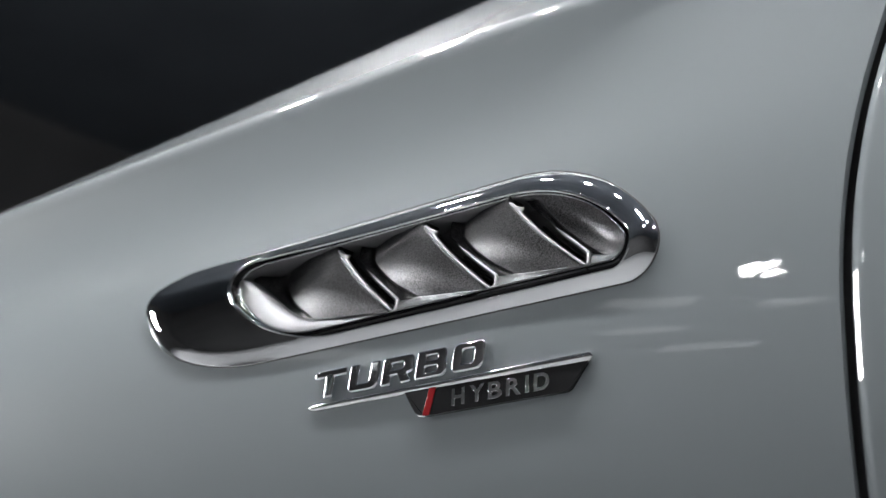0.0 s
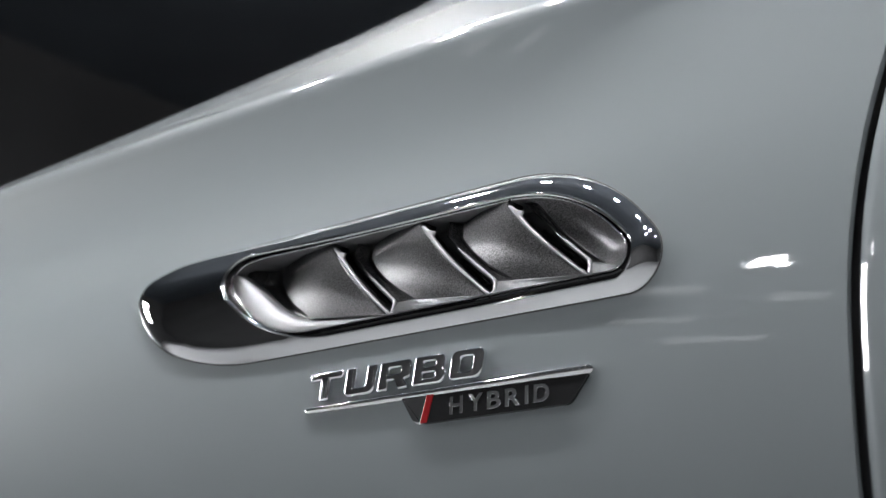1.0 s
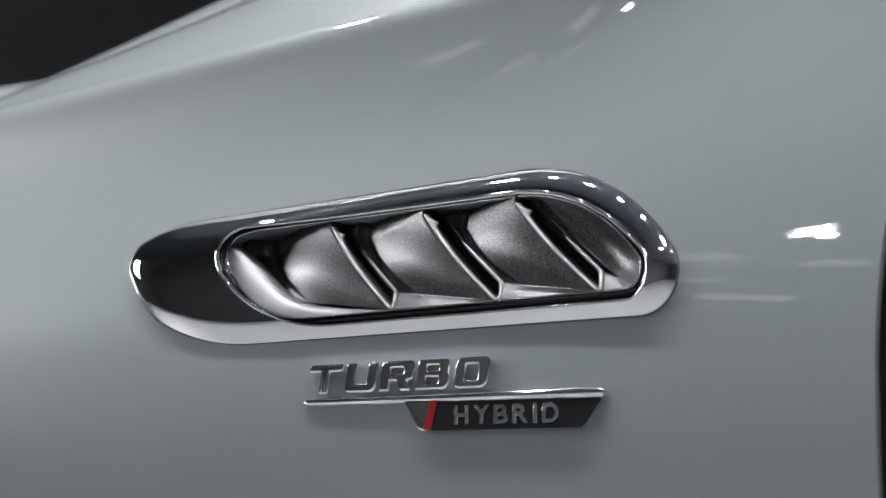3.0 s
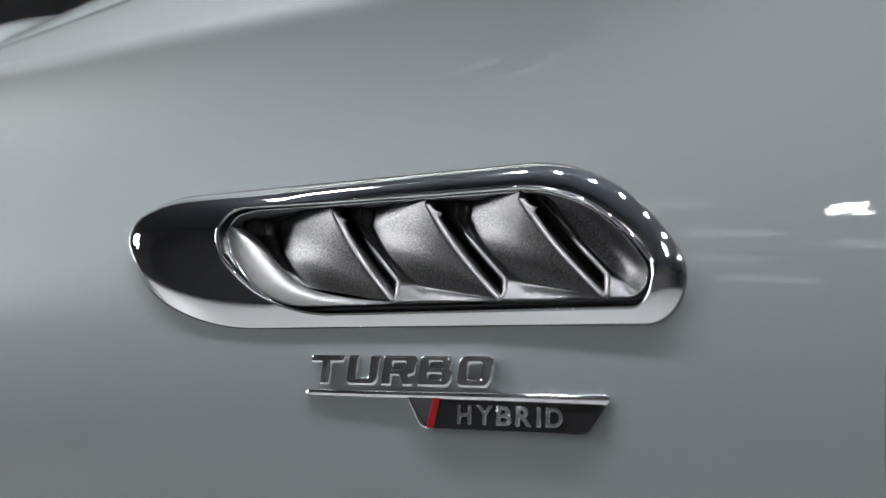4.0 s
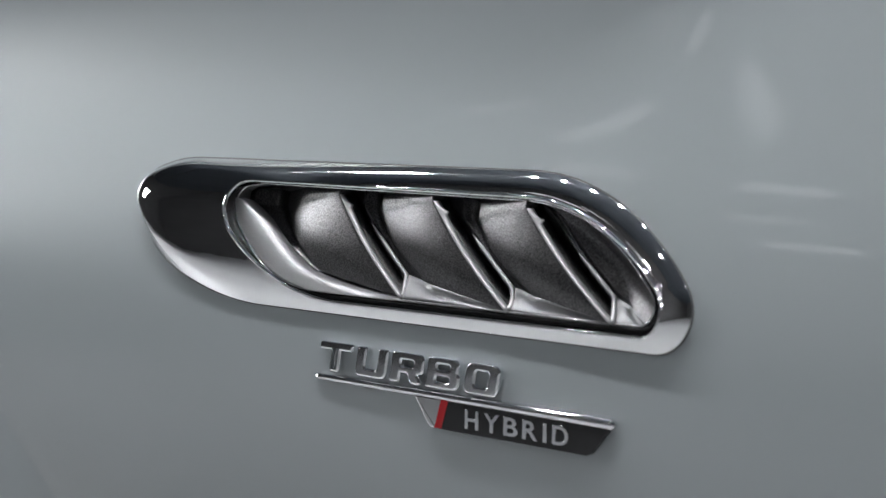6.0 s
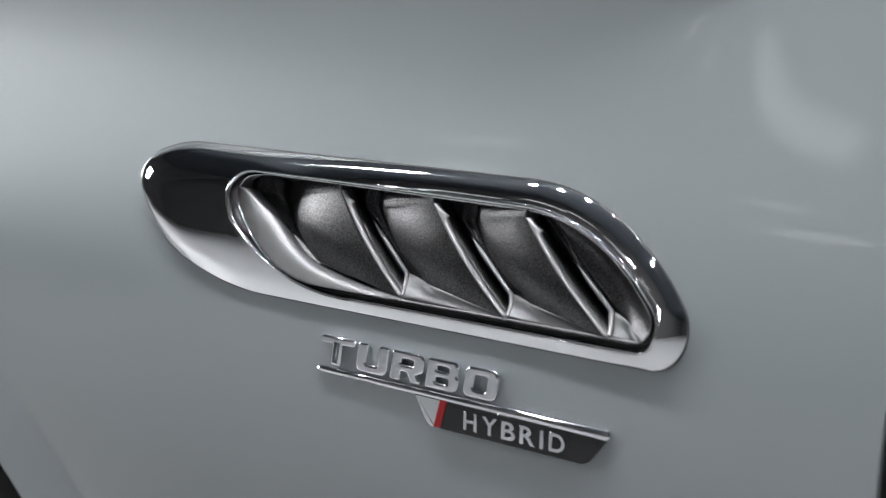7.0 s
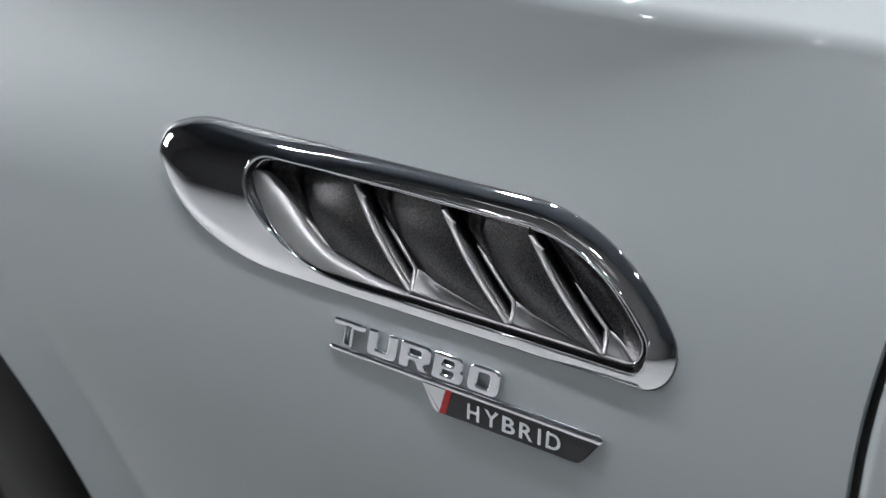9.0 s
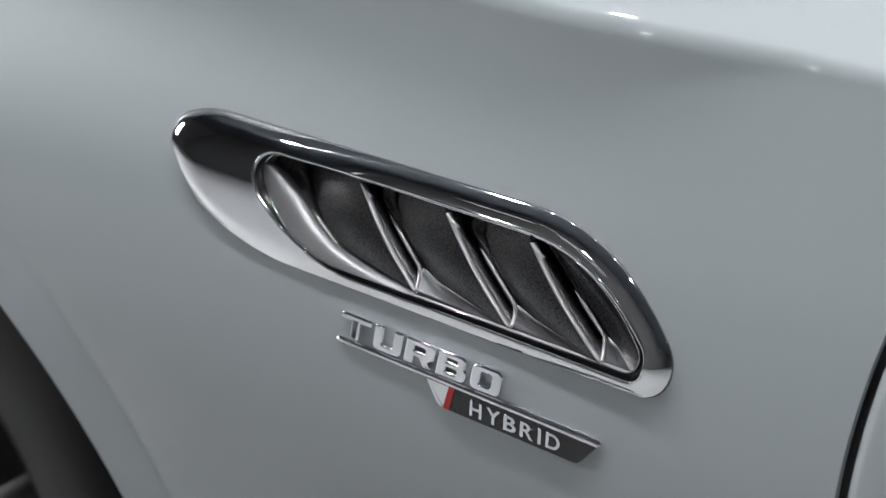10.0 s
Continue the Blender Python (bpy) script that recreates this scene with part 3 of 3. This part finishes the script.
def badge():
    plate = tagged(new("badge"), "chrome lettered badge with a black plate and red stripe")
    plate.parent = car
    # tapering half-round bar
    n = 240
    path = [(0.191 * k / n, 0, 0.7) for k in range(n + 1)]
    bm = bmesh.new()
    rings = []
    for k, (x, y, z) in enumerate(path):
        t = k / n
        end = min(1.0, 0.55 + 30 * t) ** 0.7 * math.sqrt(max(0.02, 1 - (max(0.0, t - 0.984) / 0.016) ** 2))
        h, w = (0.0020 + 0.0010 * t) * end, (0.0026 + 0.0012 * t) * (0.4 + 0.6 * end)
        rings.append([(x, flank(x, z) + 0.0004 - w * math.sin(a) * (1.0 if math.sin(a) > 0 else 0.2), z + h * math.cos(a)) for a in (2 * math.pi * q / 16 for q in range(16))])
    loft(bm, rings, caps=(True, True))
    part("bar", bm, CHROME, plate, "slim chrome bar")

    def slab(name, corners, y_front, material, label="", bevel=0.0004):
        outline = rounded(corners, 0.003, 6)
        bm = bmesh.new()
        inner = [Vector(p) for p in outline]
        round_edge = [(bevel * (1 - math.cos(a)), y_front + bevel * (1 - math.sin(a))) for a in (math.pi * q / 10 for q in range(6))]
        loft(bm, [[(p.x, 0.0012, p.y) for p in inner]] + [[(p.x, y, p.y) for p in shrunk(inner, d)] for d, y in round_edge], caps=(True, True))
        ob = part(name, bm, material, plate, label)
        sharp_by_angle(ob, 30)
        for face in ob.data.polygons:
            face.use_smooth = len(face.vertices) < 5
        return ob

    slab("wedge", [(0.0690, 0.6995, 0.001), (0.0890, 0.6995, 0.001), (0.0850, 0.6838, 0.001), (0.0795, 0.6838, 0.007)], -0.0016, CHROME, "polished wedge before the stripe", 0.0013)
    slab("plate", [(0.0895, 0.6990, 0.0006), (0.1895, 0.6990, 0.001), (0.1770, 0.6841, 0.0060), (0.0855, 0.6841, 0.0006)], -0.0014, GLOSS_BLACK, "gloss black plate")
    slab("stripe", [(0.0876, 0.6988, 0.0003), (0.0922, 0.6988, 0.0003), (0.0882, 0.6843, 0.0003), (0.0836, 0.6843, 0.0003)], -0.0018, RED, "red enamel stripe", 0.0002)

    def strokes(name, outline_sets, x, z, w, h, y_front, label):
        """A raised letter from rounded outlines on a unit grid: the first is its outside, the others are holes."""
        curve = bpy.data.curves.new(name, "CURVE")
        curve.dimensions, curve.fill_mode = "2D", "BOTH"
        for corners in outline_sets:
            pts = rounded([(a * w, b * h, r * h) for a, b, r in corners], 0.002, 5)
            spline = curve.splines.new("POLY")
            spline.points.add(len(pts) - 1)
            for q, (a, b) in zip(spline.points, pts):
                q.co = (a + 0.16 * b, b, 0, 1)
            spline.use_cyclic_u = True
        curve.extrude, curve.bevel_depth, curve.bevel_resolution, curve.offset = 0.0006, 0.0013, 5, -0.0011
        tmp = new("tmp", curve)
        bpy.context.view_layer.update()
        me = bpy.data.meshes.new_from_object(tmp.evaluated_get(bpy.context.evaluated_depsgraph_get()))
        bpy.data.objects.remove(tmp)
        me.transform(pose(x, y_front + 0.0015, z, 90))
        me.materials.clear()
        me.materials.append(LETTER)
        ob = new(name, me)
        ob.parent = plate
        for p in me.polygons:
            p.use_smooth = True
        sharp_by_angle(ob, 40)
        return tagged(ob, label)

    T = [[(0, 1, .075), (1, 1, .075), (1, .74, .075), (.635, .74, .05), (.635, 0, .075), (.365, 0, .075), (.365, .74, .05), (0, .74, .075)]]
    U = [[(0, 1, .075), (.30, 1, .075), (.30, .27, .075), (.70, .27, .075), (.70, 1, .075), (1, 1, .075), (1, 0, .24), (0, 0, .24)]]
    R = [[(0, 1, .075), (1, 1, .2), (1, .36, .10), (.82, .33, .04), (1, 0, .075), (.68, 0, .075), (.52, .33, .04), (.30, .33, .04), (.30, 0, .075), (0, 0, .075)],
         [(.30, .76, .05), (.70, .76, .08), (.70, .55, .08), (.30, .55, .05)]]
    B = [[(0, 1, .075), (.95, 1, .2), (.94, .54, .05), (1, .44, .1), (1, 0, .22), (0, 0, .075)],
         [(.30, .79, .04), (.68, .79, .07), (.68, .61, .07), (.30, .61, .04)],
         [(.30, .40, .04), (.70, .40, .07), (.70, .21, .07), (.30, .21, .04)]]
    O = [[(0, 1, .24), (1, 1, .24), (1, 0, .24), (0, 0, .24)],
         [(.30, .76, .1), (.70, .76, .1), (.70, .24, .1), (.30, .24, .1)]]
    for name, glyph, x, w in (("letter_t", T, 0.0035, 0.0232), ("letter_u", U, 0.0300, 0.0212), ("letter_r", R, 0.0540, 0.0214), ("letter_b", B, 0.0780, 0.0210), ("letter_o", O, 0.1025, 0.0208)):
        strokes(name, glyph, x, 0.7040, w, 0.0150, -0.0030, "polished metal letter")
    # small word on the plate, in the built-in letters: left and right edge of each
    for name, ch, x0, x1 in (("letter_h", "H", 0.1033, 0.1118), ("letter_y", "Y", 0.1150, 0.1248), ("letter_b", "B", 0.1272, 0.1360), ("letter_r", "R", 0.1386, 0.1480), ("letter_i", "I", 0.1508, 0.1530), ("letter_d", "D", 0.1562, 0.1656)):
        text = bpy.data.curves.new(name, "FONT")
        text.body, text.size, text.extrude, text.offset, text.bevel_depth = ch, 0.0118, 0.00025, 0.0001, 0.00018
        tmp = new("tmp", text)
        bpy.context.view_layer.update()
        me = bpy.data.meshes.new_from_object(tmp.evaluated_get(bpy.context.evaluated_depsgraph_get()))
        bpy.data.objects.remove(tmp)
        xs, ys = [v.co.x for v in me.vertices], [v.co.y for v in me.vertices]
        fit = Matrix.Diagonal(((x1 - x0) / (max(xs) - min(xs)), 0.0090 / (max(ys) - min(ys)), 1, 1)) @ Matrix.Translation((-min(xs), -min(ys), 0))
        me.transform(pose(x0, -0.0016, 0.6868, 90) @ fit)
        me.materials.clear()
        me.materials.append(LETTER)
        ob = new(name, me)
        ob.parent = plate
        tagged(ob, "small raised silver letter")


badge()


def wheel():
    rim = tagged(new("wheel"), "black tyred alloy wheel")
    rim.parent = car
    cx, cz, R = ARCH[0], FLOOR + 0.352, 0.352
    bm = bmesh.new()
    prof = [(0.215, 0.05), (0.225, 0.035), (0.30, 0.022), (0.335, 0.032), (0.350, 0.06), (0.352, 0.12), (0.352, 0.22), (0.345, 0.27), (0.30, 0.30), (0.225, 0.29)]
    n = 96
    rings = [[(cx + r * math.cos(a), y + 0.06, cz + r * math.sin(a)) for a in (2 * math.pi * k / n for k in range(n))] for r, y in prof]
    loft(bm, rings)
    part("tyre", bm, RUBBER, rim, "black rubber tyre")
    bm = bmesh.new()
    prof = [(0.222, 0.055), (0.215, 0.04), (0.205, 0.045), (0.198, 0.09), (0.19, 0.2), (0.02, 0.2)]
    rings = [[(cx + r * math.cos(a), y + 0.06, cz + r * math.sin(a)) for a in (2 * math.pi * k / n for k in range(n))] for r, y in prof]
    loft(bm, rings)
    part("rim", bm, ALLOY, rim, "dark grey alloy rim")
    bm = bmesh.new()
    bmesh.ops.create_cone(bm, cap_ends=True, segments=40, radius1=0.05, radius2=0.042, depth=0.03, matrix=pose(cx, 0.115, cz, 90))
    part("hub", bm, ALLOY, rim)
    for k in range(10):
        a = 2 * math.pi * k / 10
        bm = box(bmesh.new(), 0.03, 0.208, -0.013, 0.013, -0.012, 0.012, 0.004)
        bmesh.ops.transform(bm, verts=bm.verts, matrix=pose(cx, 0.115, cz) @ pose(0, 0, 0, 0, math.degrees(a)) @ pose(0, 0, 0, 90))
        part("spoke", bm, ALLOY, rim)


wheel()
